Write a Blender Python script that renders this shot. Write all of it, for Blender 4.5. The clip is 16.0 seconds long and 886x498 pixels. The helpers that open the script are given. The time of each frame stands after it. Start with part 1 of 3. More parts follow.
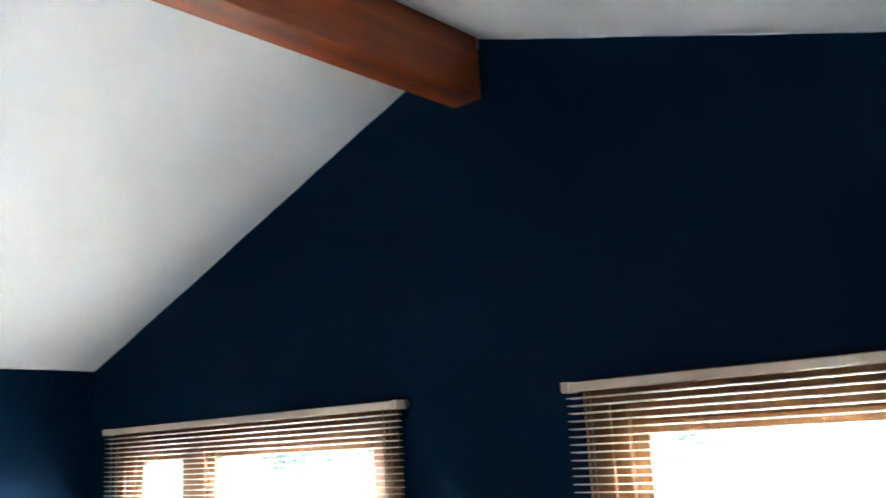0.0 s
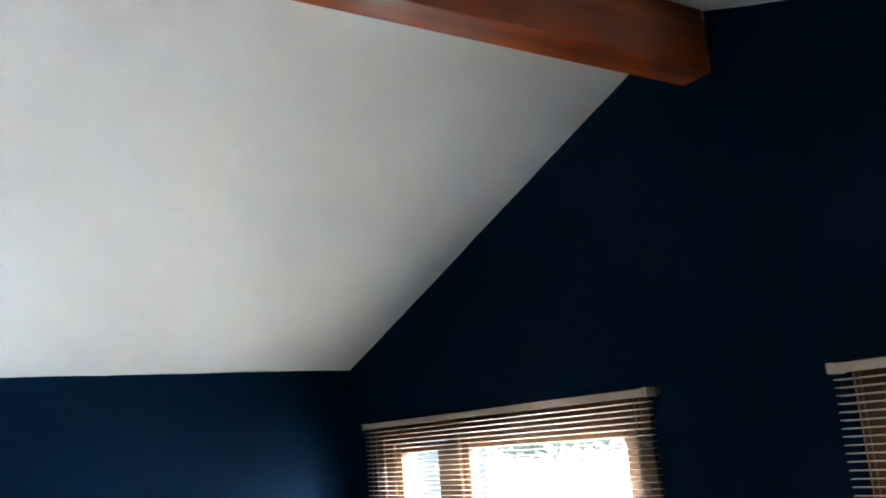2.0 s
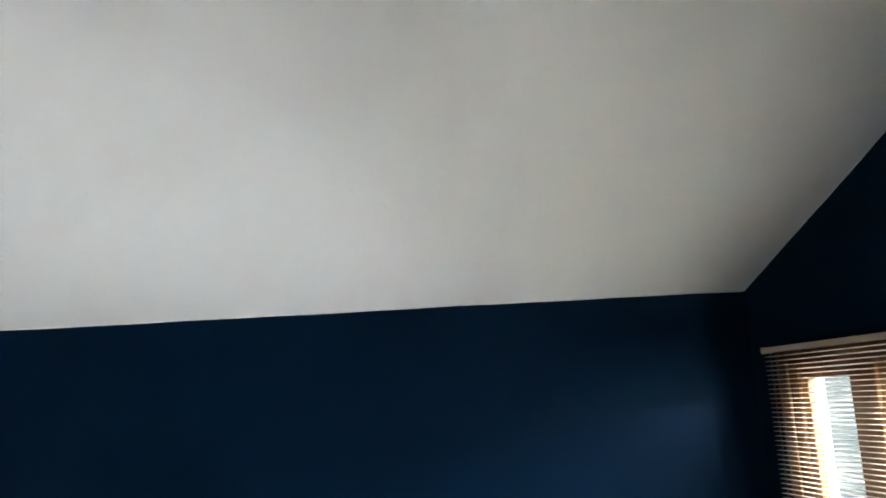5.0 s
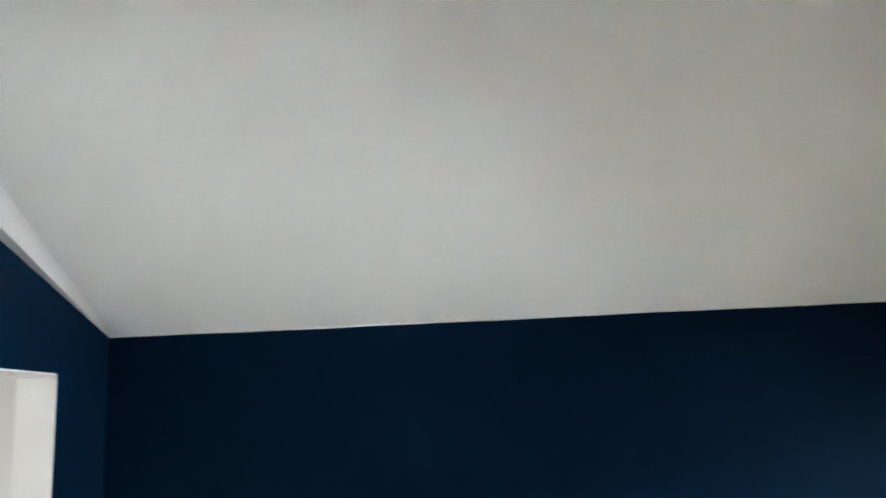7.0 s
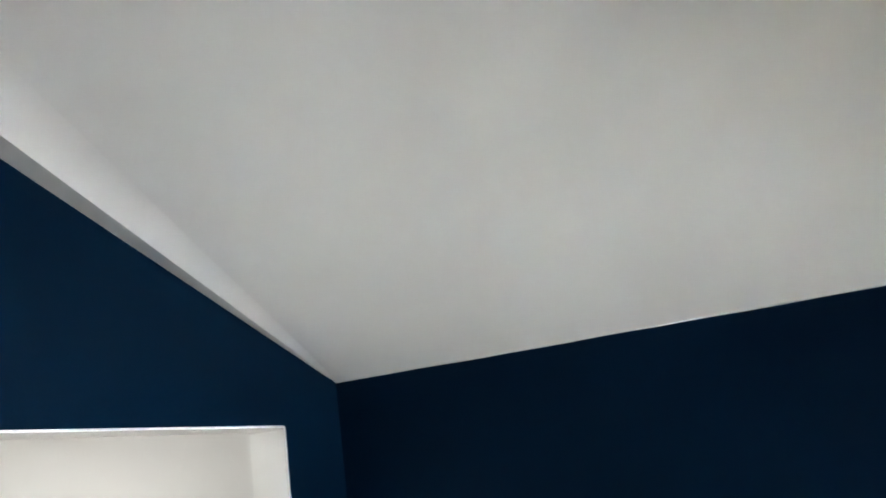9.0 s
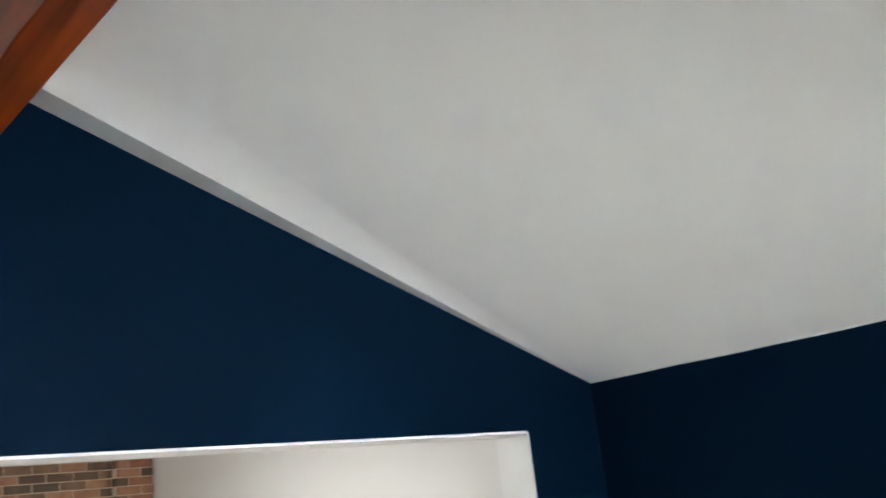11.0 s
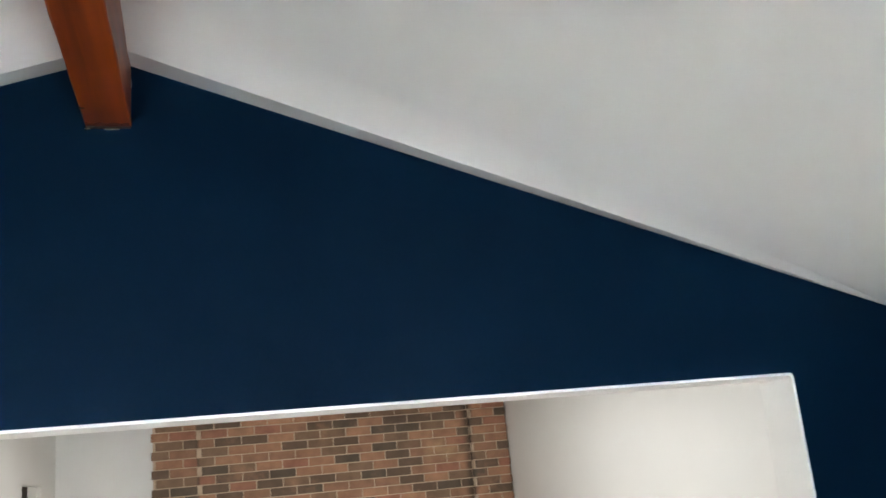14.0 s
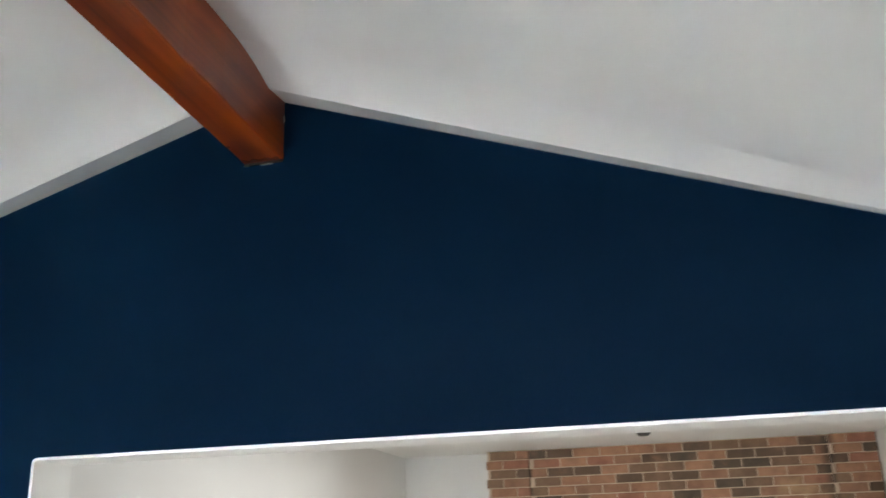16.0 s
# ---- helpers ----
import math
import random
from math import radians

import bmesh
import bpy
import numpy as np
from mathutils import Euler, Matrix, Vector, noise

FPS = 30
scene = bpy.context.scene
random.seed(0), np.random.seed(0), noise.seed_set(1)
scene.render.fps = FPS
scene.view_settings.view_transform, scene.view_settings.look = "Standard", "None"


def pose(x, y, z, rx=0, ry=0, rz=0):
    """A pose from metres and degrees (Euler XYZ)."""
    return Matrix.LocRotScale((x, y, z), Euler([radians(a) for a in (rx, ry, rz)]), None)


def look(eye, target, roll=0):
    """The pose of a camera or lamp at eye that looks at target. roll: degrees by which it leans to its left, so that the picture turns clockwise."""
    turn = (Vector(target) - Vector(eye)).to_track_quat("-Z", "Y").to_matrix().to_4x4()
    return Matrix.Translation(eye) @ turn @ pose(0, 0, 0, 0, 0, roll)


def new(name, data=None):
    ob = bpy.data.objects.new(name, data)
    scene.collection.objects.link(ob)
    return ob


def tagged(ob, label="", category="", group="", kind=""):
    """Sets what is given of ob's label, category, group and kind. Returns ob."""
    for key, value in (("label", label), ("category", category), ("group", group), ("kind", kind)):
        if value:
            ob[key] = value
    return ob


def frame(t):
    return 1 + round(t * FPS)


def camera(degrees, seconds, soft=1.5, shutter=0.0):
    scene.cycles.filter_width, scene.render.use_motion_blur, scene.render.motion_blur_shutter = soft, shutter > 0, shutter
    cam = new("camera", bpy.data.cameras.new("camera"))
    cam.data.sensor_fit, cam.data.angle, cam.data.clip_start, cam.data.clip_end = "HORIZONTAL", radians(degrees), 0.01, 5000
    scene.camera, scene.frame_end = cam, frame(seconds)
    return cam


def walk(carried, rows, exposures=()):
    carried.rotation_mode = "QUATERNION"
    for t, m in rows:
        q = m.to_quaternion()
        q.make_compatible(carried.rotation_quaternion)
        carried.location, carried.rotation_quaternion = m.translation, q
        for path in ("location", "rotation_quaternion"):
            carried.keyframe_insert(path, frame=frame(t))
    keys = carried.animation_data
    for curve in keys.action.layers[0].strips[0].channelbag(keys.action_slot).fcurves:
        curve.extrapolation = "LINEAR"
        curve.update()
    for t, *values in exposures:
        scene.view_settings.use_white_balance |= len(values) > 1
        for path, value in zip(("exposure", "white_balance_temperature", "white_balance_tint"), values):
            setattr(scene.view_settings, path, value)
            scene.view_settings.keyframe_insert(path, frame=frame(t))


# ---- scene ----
cam = camera(52.66, 16.0, soft=1.6, shutter=0.5)
PATH = [
    (0.0, pose(2.104, -2.615, 1.752, 102.33, 3.06, 41.66)),
    (0.5, pose(2.078, -2.603, 1.772, 102.46, 3.77, 46.10)),
    (1.0, pose(2.092, -2.628, 1.761, 102.44, 4.46, 50.60)),
    (1.5, pose(2.084, -2.656, 1.763, 101.86, 3.99, 54.05)),
    (2.0, pose(2.082, -2.684, 1.776, 102.37, 4.50, 56.32)),
    (2.5, pose(2.088, -2.702, 1.770, 101.66, 4.21, 59.61)),
    (3.0, pose(2.056, -2.743, 1.772, 100.58, 4.41, 62.85)),
    (3.5, pose(2.046, -2.756, 1.763, 99.72, 4.74, 67.11)),
    (4.0, pose(2.067, -2.719, 1.770, 100.29, 4.86, 71.39)),
    (4.2, pose(2.067, -2.699, 1.770, 100.08, 4.57, 74.15)),
    (6.3, pose(1.918, -2.410, 1.783, 100.30, 3.20, 88.20)),
    (6.5, pose(1.904, -2.366, 1.778, 100.47, 2.85, 90.20)),
    (7.0, pose(1.801, -2.261, 1.763, 100.92, 1.89, 97.08)),
    (7.5, pose(1.626, -2.265, 1.758, 102.23, 3.01, 102.00)),
    (8.0, pose(1.498, -2.272, 1.759, 104.04, 3.87, 106.42)),
    (10.3, pose(0.950, -1.965, 1.783, 104.14, 6.84, 127.62)),
    (10.5, pose(0.891, -1.934, 1.789, 105.12, 5.21, 130.49)),
    (11.0, pose(0.732, -1.857, 1.793, 105.75, 6.37, 137.96)),
    (11.5, pose(0.570, -1.746, 1.793, 104.51, 5.30, 142.89)),
    (12.0, pose(0.431, -1.749, 1.812, 104.85, 6.09, 146.80)),
    (12.5, pose(0.216, -1.788, 1.810, 106.17, 6.16, 148.62)),
    (13.0, pose(0.064, -1.794, 1.828, 105.87, 6.32, 153.66)),
    (13.5, pose(-0.118, -1.753, 1.817, 105.08, 5.19, 161.05)),
    (13.8, pose(-0.229, -1.735, 1.802, 104.85, 5.11, 164.66)),
    (14.0, pose(-0.290, -1.768, 1.807, 104.28, 5.40, 165.84)),
    (14.5, pose(-0.498, -1.861, 1.749, 108.85, 3.88, 172.84)),
    (15.0, pose(-0.721, -1.915, 1.776, 109.74, 3.72, 180.78)),
    (15.5, pose(-0.998, -1.902, 1.792, 107.94, 2.70, 186.92)),
    (16.0, pose(-1.210, -2.025, 1.756, 108.01, 1.91, 192.81)),
]
EXPOSURES = [(0.0, 5.0, 5800, 10), (0.5, 4.58, 5800, 10), (1.0, 4.28, 5850, 10), (2.0, 4.08, 5900, 10), (3.5, 3.52, 6150, 11), (6.5, 3.42, 6450, 11),
             (7.5, 3.26, 6500, 11), (11.0, 3.22, 6580, 11), (14.0, 3.3, 6600, 11), (16.0, 3.26, 6550, 11)]
walk(cam, PATH, EXPOSURES)

# ---- measures of the place, in metres ----
HALF = 2.929            # ridge to side wall
EAVE, RIDGE = 2.286, 3.349
LONG = 4.71             # window wall at y = 0, opening wall at y = -LONG
SLOPE = {-1: (RIDGE - EAVE) / HALF, 1: 0.344}   # fall of the west and the east ceiling
WALL = 0.2
BEAM_HALF, BEAM_N, BEAM_S = 0.072, 3.068, 3.031
RIDGE_S = 3.310         # the ridge sags a little towards the opening wall
BAND_TOP = 3.281        # top of the blue paint on the opening wall, at the ridge
OPEN_W, OPEN_E, OPEN_TOP = -2.417, 0.799, 2.062
OPEN_DEEP = 0.2
SILL, HEAD = 0.75, 1.872
RAIL_Z = 1.917
BACK_W, BACK_E, BACK_Y, BACK_TOP = -3.017, 0.96, -10.12, 2.477
CHIM_W, CHIM_E, CHIM_Y = -3.009, 0.178, -9.929

# ---- light ----
world = bpy.data.worlds.new("world")
scene.world = world
world.use_nodes = True
wn = world.node_tree.nodes
sky = wn.new("ShaderNodeTexSky")
sky.sky_type, sky.sun_disc = "NISHITA", False
sky.sun_elevation, sky.sun_rotation = radians(48), radians(221)
sky.air_density, sky.dust_density, sky.ozone_density = 1.0, 5.0, 0.2
world.node_tree.links.new(sky.outputs[0], wn["Background"].inputs[0])
wn["Background"].inputs[1].default_value = 0.09

sun = new("sun", bpy.data.lights.new("sun", "SUN"))
sun.data.energy, sun.data.angle, sun.data.color = 3.0, radians(0.6), (1.0, 0.95, 0.88)
sun.matrix_world = look((-14, -16, 24), (0, 0, 0))


def fill_lamp(name, watts, wide, tall, place, colour=(1, 1, 1), spread=180):
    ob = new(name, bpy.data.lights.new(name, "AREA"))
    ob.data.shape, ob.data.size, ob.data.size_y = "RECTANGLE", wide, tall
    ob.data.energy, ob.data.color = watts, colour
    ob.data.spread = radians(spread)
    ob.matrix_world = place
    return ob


# added lamps for daylight: over each window head, in each opening, in the back ceiling
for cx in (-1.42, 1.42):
    # unseen panel outside, above the head, aimed down at slats and floor
    fill_lamp("daylight_fill", 66.0, 1.7, 0.7, pose(cx, 0.62, 2.1, 90 - 42, 0, 180), (0.76, 0.90, 1.0))
    fill_lamp("daylight_fill", 4.8, 1.6, 0.4, pose(cx, 0.2, 1.02, 90 + 16, 0, 180), (0.92, 0.95, 0.97), 80)
# added to brighten the back room; no source is known there
fill_lamp("daylight_fill", 6.6, 2.6, 2.4, pose(-1.03, -6.8, BACK_TOP + 0.14, 0, 0, 0), (0.985, 0.985, 0.955), 180)


# ---- materials ----
def material(name, colour, rough=0.6, vary=0.08, scale=3.0, grain=60.0, bump=0.05, metal=0.0, per_object=0.0, coat=0.0):
    """A plain surface: base colour, blotches at one scale and grain at another, with fine relief."""
    m = bpy.data.materials.new(name)
    m.use_nodes = True
    nt = m.node_tree
    b = nt.nodes["Principled BSDF"]
    b.inputs["Roughness"].default_value, b.inputs["Metallic"].default_value = rough, metal
    b.inputs["Coat Weight"].default_value = coat
    co = nt.nodes.new("ShaderNodeTexCoord")
    big = nt.nodes.new("ShaderNodeTexNoise")
    big.inputs["Scale"].default_value, big.inputs["Detail"].default_value = scale, 3
    fine = nt.nodes.new("ShaderNodeTexNoise")
    fine.inputs["Scale"].default_value, fine.inputs["Detail"].default_value = grain, 4
    for t in (big, fine):
        nt.links.new(co.outputs["Object"], t.inputs["Vector"])
    mix = nt.nodes.new("ShaderNodeMath")
    mix.operation = "MULTIPLY_ADD"
    nt.links.new(big.outputs[0], mix.inputs[0])
    mix.inputs[1].default_value = 0.7
    half = nt.nodes.new("ShaderNodeMath")
    half.operation = "MULTIPLY"
    half.inputs[1].default_value = 0.3
    nt.links.new(fine.outputs[0], half.inputs[0])
    nt.links.new(half.outputs[0], mix.inputs[2])
    span = nt.nodes.new("ShaderNodeMapRange")
    span.inputs["From Min"].default_value, span.inputs["From Max"].default_value = 0.3, 0.7
    span.inputs["To Min"].default_value, span.inputs["To Max"].default_value = 1 - vary, 1 + vary
    nt.links.new(mix.outputs[0], span.inputs["Value"])
    hsv = nt.nodes.new("ShaderNodeHueSaturation")
    hsv.inputs["Color"].default_value = (*colour, 1)
    nt.links.new(span.outputs[0], hsv.inputs["Value"])
    if per_object:
        info = nt.nodes.new("ShaderNodeObjectInfo")
        r = nt.nodes.new("ShaderNodeMapRange")
        r.inputs["To Min"].default_value, r.inputs["To Max"].default_value = 1 - per_object, 1 + per_object
        nt.links.new(info.outputs["Random"], r.inputs["Value"])
        mul = nt.nodes.new("ShaderNodeMath")
        mul.operation = "MULTIPLY"
        nt.links.new(span.outputs[0], mul.inputs[0])
        nt.links.new(r.outputs[0], mul.inputs[1])
        nt.links.new(mul.outputs[0], hsv.inputs["Value"])
    nt.links.new(hsv.outputs[0], b.inputs["Base Color"])
    bp = nt.nodes.new("ShaderNodeBump")
    bp.inputs["Strength"].default_value, bp.inputs["Distance"].default_value = bump, 0.004
    nt.links.new(fine.outputs[0], bp.inputs["Height"])
    nt.links.new(bp.outputs[0], b.inputs["Normal"])
    return m


def wood(name, dark, light, rough=0.3, coat=0.4, stretch=(14, 0.7, 14), knots=True):
    """Varnished timber: long grain along y, darker rings and a few knots."""
    m = bpy.data.materials.new(name)
    m.use_nodes = True
    nt = m.node_tree
    b = nt.nodes["Principled BSDF"]
    b.inputs["Roughness"].default_value = rough
    b.inputs["Coat Weight"].default_value, b.inputs["Coat Roughness"].default_value = coat, 0.25
    co = nt.nodes.new("ShaderNodeTexCoord")
    mp = nt.nodes.new("ShaderNodeMapping")
    mp.inputs["Scale"].default_value = stretch
    nt.links.new(co.outputs["Object"], mp.inputs["Vector"])
    warp = nt.nodes.new("ShaderNodeTexNoise")
    warp.inputs["Scale"].default_value, warp.inputs["Detail"].default_value, warp.inputs["Distortion"].default_value = 1.0, 6, 0.6
    nt.links.new(mp.outputs[0], warp.inputs["Vector"])
    blot = nt.nodes.new("ShaderNodeTexNoise")
    blot.inputs["Scale"].default_value = 2.2
    nt.links.new(co.outputs["Object"], blot.inputs["Vector"])
    add = nt.nodes.new("ShaderNodeMath")
    add.operation = "MULTIPLY_ADD"
    add.inputs[1].default_value = 0.45
    nt.links.new(blot.outputs[0], add.inputs[0])
    sc = nt.nodes.new("ShaderNodeMath")
    sc.operation = "MULTIPLY"
    sc.inputs[1].default_value = 0.55
    nt.links.new(warp.outputs[0], sc.inputs[0])
    nt.links.new(sc.outputs[0], add.inputs[2])
    ramp = nt.nodes.new("ShaderNodeValToRGB")
    ramp.color_ramp.elements[0].position, ramp.color_ramp.elements[0].color = 0.33, (*dark, 1)
    ramp.color_ramp.elements[1].position, ramp.color_ramp.elements[1].color = 0.62, (*light, 1)
    nt.links.new(add.outputs[0], ramp.inputs[0])
    out = ramp.outputs[0]
    if knots:
        mk = nt.nodes.new("ShaderNodeMapping")
        mk.inputs["Scale"].default_value = (6.0, 2.6, 6.0)
        nt.links.new(co.outputs["Object"], mk.inputs["Vector"])
        vo = nt.nodes.new("ShaderNodeTexVoronoi")
        vo.inputs["Scale"].default_value = 1.0
        nt.links.new(mk.outputs[0], vo.inputs["Vector"])
        kr = nt.nodes.new("ShaderNodeMapRange")
        kr.inputs["From Min"].default_value, kr.inputs["From Max"].default_value = 0.025, 0.085
        kr.inputs["To Min"].default_value, kr.inputs["To Max"].default_value = 0.3, 1.0
        nt.links.new(vo.outputs["Distance"], kr.inputs["Value"])
        mx = nt.nodes.new("ShaderNodeMix")
        mx.data_type, mx.blend_type = "RGBA", "MULTIPLY"
        mx.inputs[0].default_value = 1.0
        nt.links.new(out, mx.inputs[6])
        nt.links.new(kr.outputs[0], mx.inputs[7])
        out = mx.outputs[2]
    nt.links.new(out, b.inputs["Base Color"])
    bp = nt.nodes.new("ShaderNodeBump")
    bp.inputs["Strength"].default_value, bp.inputs["Distance"].default_value = 0.12, 0.003
    nt.links.new(warp.outputs[0], bp.inputs["Height"])
    nt.links.new(bp.outputs[0], b.inputs["Normal"])
    return m


def brick_material(name):
    """Fired clay: each brick takes one of several browns and reds, with soot, painted seam shade and speckle."""
    m = material(name, (0.2, 0.12, 0.08), 0.85, 0.28, 9.0, 90.0, 0.5)
    nt = m.node_tree
    hsv = next(k for k in nt.nodes if k.type == "HUE_SAT")
    info = nt.nodes.new("ShaderNodeObjectInfo")
    ramp = nt.nodes.new("ShaderNodeValToRGB")
    ramp.color_ramp.interpolation = "CONSTANT"
    tones = [(0.0, (0.105, 0.066, 0.042)), (0.17, (0.25, 0.130, 0.077)), (0.34, (0.175, 0.105, 0.063)), (0.47, (0.29, 0.145, 0.083)),
             (0.62, (0.08, 0.056, 0.038)), (0.76, (0.33, 0.17, 0.098)), (0.90, (0.27, 0.118, 0.072))]
    el = ramp.color_ramp.elements
    el[0].position, el[0].color = tones[0][0], (*tones[0][1], 1)
    el[1].position, el[1].color = tones[1][0], (*tones[1][1], 1)
    for p, c in tones[2:]:
        e = el.new(p)
        e.color = (*c, 1)
    nt.links.new(info.outputs["Random"], ramp.inputs[0])
    geo = nt.nodes.new("ShaderNodeNewGeometry")
    sep = nt.nodes.new("ShaderNodeSeparateXYZ")
    rag = nt.nodes.new("ShaderNodeTexNoise")
    rag.inputs["Scale"].default_value = 11.0
    nt.links.new(geo.outputs["Position"], rag.inputs["Vector"])
    nt.links.new(geo.outputs["Position"], sep.inputs[0])

    def near(axis, centre, reach, ragged):
        """1 at a line across an axis, 0 past a ragged reach."""
        off = nt.nodes.new("ShaderNodeMath")
        off.operation = "SUBTRACT"
        nt.links.new(sep.outputs[axis], off.inputs[0])
        off.inputs[1].default_value = centre
        dist = nt.nodes.new("ShaderNodeMath")
        dist.operation = "ABSOLUTE"
        nt.links.new(off.outputs[0], dist.inputs[0])
        jag = nt.nodes.new("ShaderNodeMath")
        jag.operation = "MULTIPLY_ADD"
        nt.links.new(rag.outputs[0], jag.inputs[0])
        jag.inputs[1].default_value = ragged
        nt.links.new(dist.outputs[0], jag.inputs[2])
        fall = nt.nodes.new("ShaderNodeMapRange")
        fall.inputs["From Min"].default_value, fall.inputs["From Max"].default_value = reach + ragged * 0.5, reach * 0.3 + ragged * 0.4
        nt.links.new(jag.outputs[0], fall.inputs["Value"])
        return fall.outputs[0]

    # west seam: soot smear with shade; east seam: the pier's shadow line, painted
    soot_and_shade = nt.nodes.new("ShaderNodeMix")
    soot_and_shade.data_type = "RGBA"
    soot_and_shade.inputs[7].default_value = (0.055, 0.04, 0.026, 1)
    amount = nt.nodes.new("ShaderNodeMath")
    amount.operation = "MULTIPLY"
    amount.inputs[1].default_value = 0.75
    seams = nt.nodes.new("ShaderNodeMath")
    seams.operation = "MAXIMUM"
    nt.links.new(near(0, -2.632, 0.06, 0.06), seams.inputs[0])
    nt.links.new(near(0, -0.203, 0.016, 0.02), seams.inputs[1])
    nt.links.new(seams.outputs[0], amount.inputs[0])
    nt.links.new(amount.outputs[0], soot_and_shade.inputs[0])
    nt.links.new(ramp.outputs[0], soot_and_shade.inputs[6])
    patch = nt.nodes.new("ShaderNodeMix")
    patch.data_type = "RGBA"
    patch.inputs[7].default_value = (0.33, 0.2, 0.11, 1)
    both = nt.nodes.new("ShaderNodeMath")
    both.operation = "MULTIPLY"
    nt.links.new(near(0, -2.36, 0.2, 0.25), both.inputs[0])
    nt.links.new(near(2, 2.06, 0.1, 0.16), both.inputs[1])
    nt.links.new(both.outputs[0], patch.inputs[0])
    # sandy smears that run over several bricks, and mottling of its own on each brick
    smear = nt.nodes.new("ShaderNodeTexNoise")
    smear.inputs["Scale"].default_value, smear.inputs["Detail"].default_value, smear.inputs["Roughness"].default_value = 3.2, 6, 0.65
    nt.links.new(geo.outputs["Position"], smear.inputs["Vector"])
    cut = nt.nodes.new("ShaderNodeMapRange")
    cut.inputs["From Min"].default_value, cut.inputs["From Max"].default_value, cut.inputs["To Max"].default_value = 0.54, 0.70, 0.55
    nt.links.new(smear.outputs[0], cut.inputs["Value"])
    sand = nt.nodes.new("ShaderNodeMix")
    sand.data_type = "RGBA"
    sand.inputs[7].default_value = (0.33, 0.175, 0.10, 1)
    nt.links.new(cut.outputs[0], sand.inputs[0])
    nt.links.new(soot_and_shade.outputs[2], sand.inputs[6])
    nt.links.new(sand.outputs[2], patch.inputs[6])
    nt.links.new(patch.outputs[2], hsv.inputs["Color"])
    for k in nt.nodes:
        if k.type == "TEX_NOISE":
            nt.links.new(geo.outputs["Position"], k.inputs["Vector"])
    return m


def leaf_material(name):
    return material(name, (0.075, 0.11, 0.08), 0.55, 0.35, 2.0, 14.0, 0.0)


def glass_material(name):
    m = bpy.data.materials.new(name)
    m.use_nodes = True
    b = m.node_tree.nodes["Principled BSDF"]
    b.inputs["Transmission Weight"].default_value, b.inputs["Roughness"].default_value, b.inputs["IOR"].default_value = 1.0, 0.0, 1.45
    b.inputs["Base Color"].default_value = (0.97, 0.99, 0.98, 1)
    return m


NAVY = material("navy_wall_paint", (0.0006, 0.0104, 0.0270), 0.55, 0.10, 1.6, 140, 0.10)
NAVY.node_tree.nodes["Principled BSDF"].inputs["Specular IOR Level"].default_value = 0.035
WHITE = material("white_ceiling_paint", (0.80, 0.80, 0.78), 0.85, 0.015, 1.2, 120, 0.06)
LINING = material("white_satin_paint", (0.82, 0.82, 0.80), 0.5, 0.02, 4.0, 90, 0.05)
BACKWALL = material("warm_white_wall_paint", (0.78, 0.78, 0.765), 0.8, 0.02, 1.5, 120, 0.06)
BEAMWOOD = wood("varnished_pine", (0.095, 0.0110, 0.0008), (0.40, 0.071, 0.0028), 0.36, 0.3)
DARKRED = wood("dark_red_timber", (0.05, 0.005, 0.001), (0.11, 0.012, 0.0015), 0.35, 0.3, (14, 14, 14), False)
FRAMEWOOD = wood("stained_window_timber", (0.062, 0.022, 0.0060), (0.135, 0.057, 0.0160), 0.6, 0.0, (18, 18, 1.2), False)
FRAMEWOOD.node_tree.nodes["Principled BSDF"].inputs["Specular IOR Level"].default_value = 0.2
RAILPAINT = material("cream_rail", (0.52, 0.42, 0.31), 0.5, 0.05, 6, 80, 0.05)
SLATPAINT = material("cream_slat", (0.45, 0.38, 0.30), 0.5, 0.05, 8, 90, 0.04, per_object=0.05)
CORD = material("cord", (0.3, 0.22, 0.16), 0.9, 0.05, 30, 200, 0.1)
BRACKET_AND_GAP = material("dull_bracket_and_gap", (0.12, 0.085, 0.06), 0.5, 0.1, 20, 120, 0.05, metal=0.3)
GLASS = glass_material("window_glass")
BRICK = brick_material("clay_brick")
MORTAR = material("mortar", (0.50, 0.38, 0.28), 0.95, 0.2, 7, 120, 0.5)
FLOORING = material("pale_floor", (0.65, 0.65, 0.65), 0.7, 0.15, 3, 40, 0.05)
FLOORING_BACK = material("pale_back_floor", (0.62, 0.58, 0.52), 0.6, 0.15, 3, 40, 0.05)
FILLER = material("white_filler", (0.36, 0.34, 0.32), 0.9, 0.1, 40, 200, 0.3)
# near-black for cords and nick, and for shade at beam end and door
NEAR_BLACK = material("near_black", (0.03, 0.02, 0.015), 0.9, 0.2, 30, 100, 0.1)
BLACK = material("dark_baffle", (0.035, 0.033, 0.03), 0.5, 0.2, 10, 100, 0.05)
DOORPAINT = material("white_door_paint", (0.75, 0.75, 0.72), 0.4, 0.02, 3, 80, 0.03)
PAVING = material("pale_paving", (0.52, 0.5, 0.46), 0.9, 0.15, 0.8, 20, 0.3)
RENDER = material("grey_render", (0.13, 0.15, 0.145), 0.9, 0.08, 2, 60, 0.3)
ROOFING = material("grey_roofing", (0.30, 0.27, 0.23), 0.8, 0.2, 2, 40, 0.3)
BARK = material("bark", (0.12, 0.09, 0.065), 0.95, 0.3, 6, 40, 0.6)
LEAF = leaf_material("leaf")


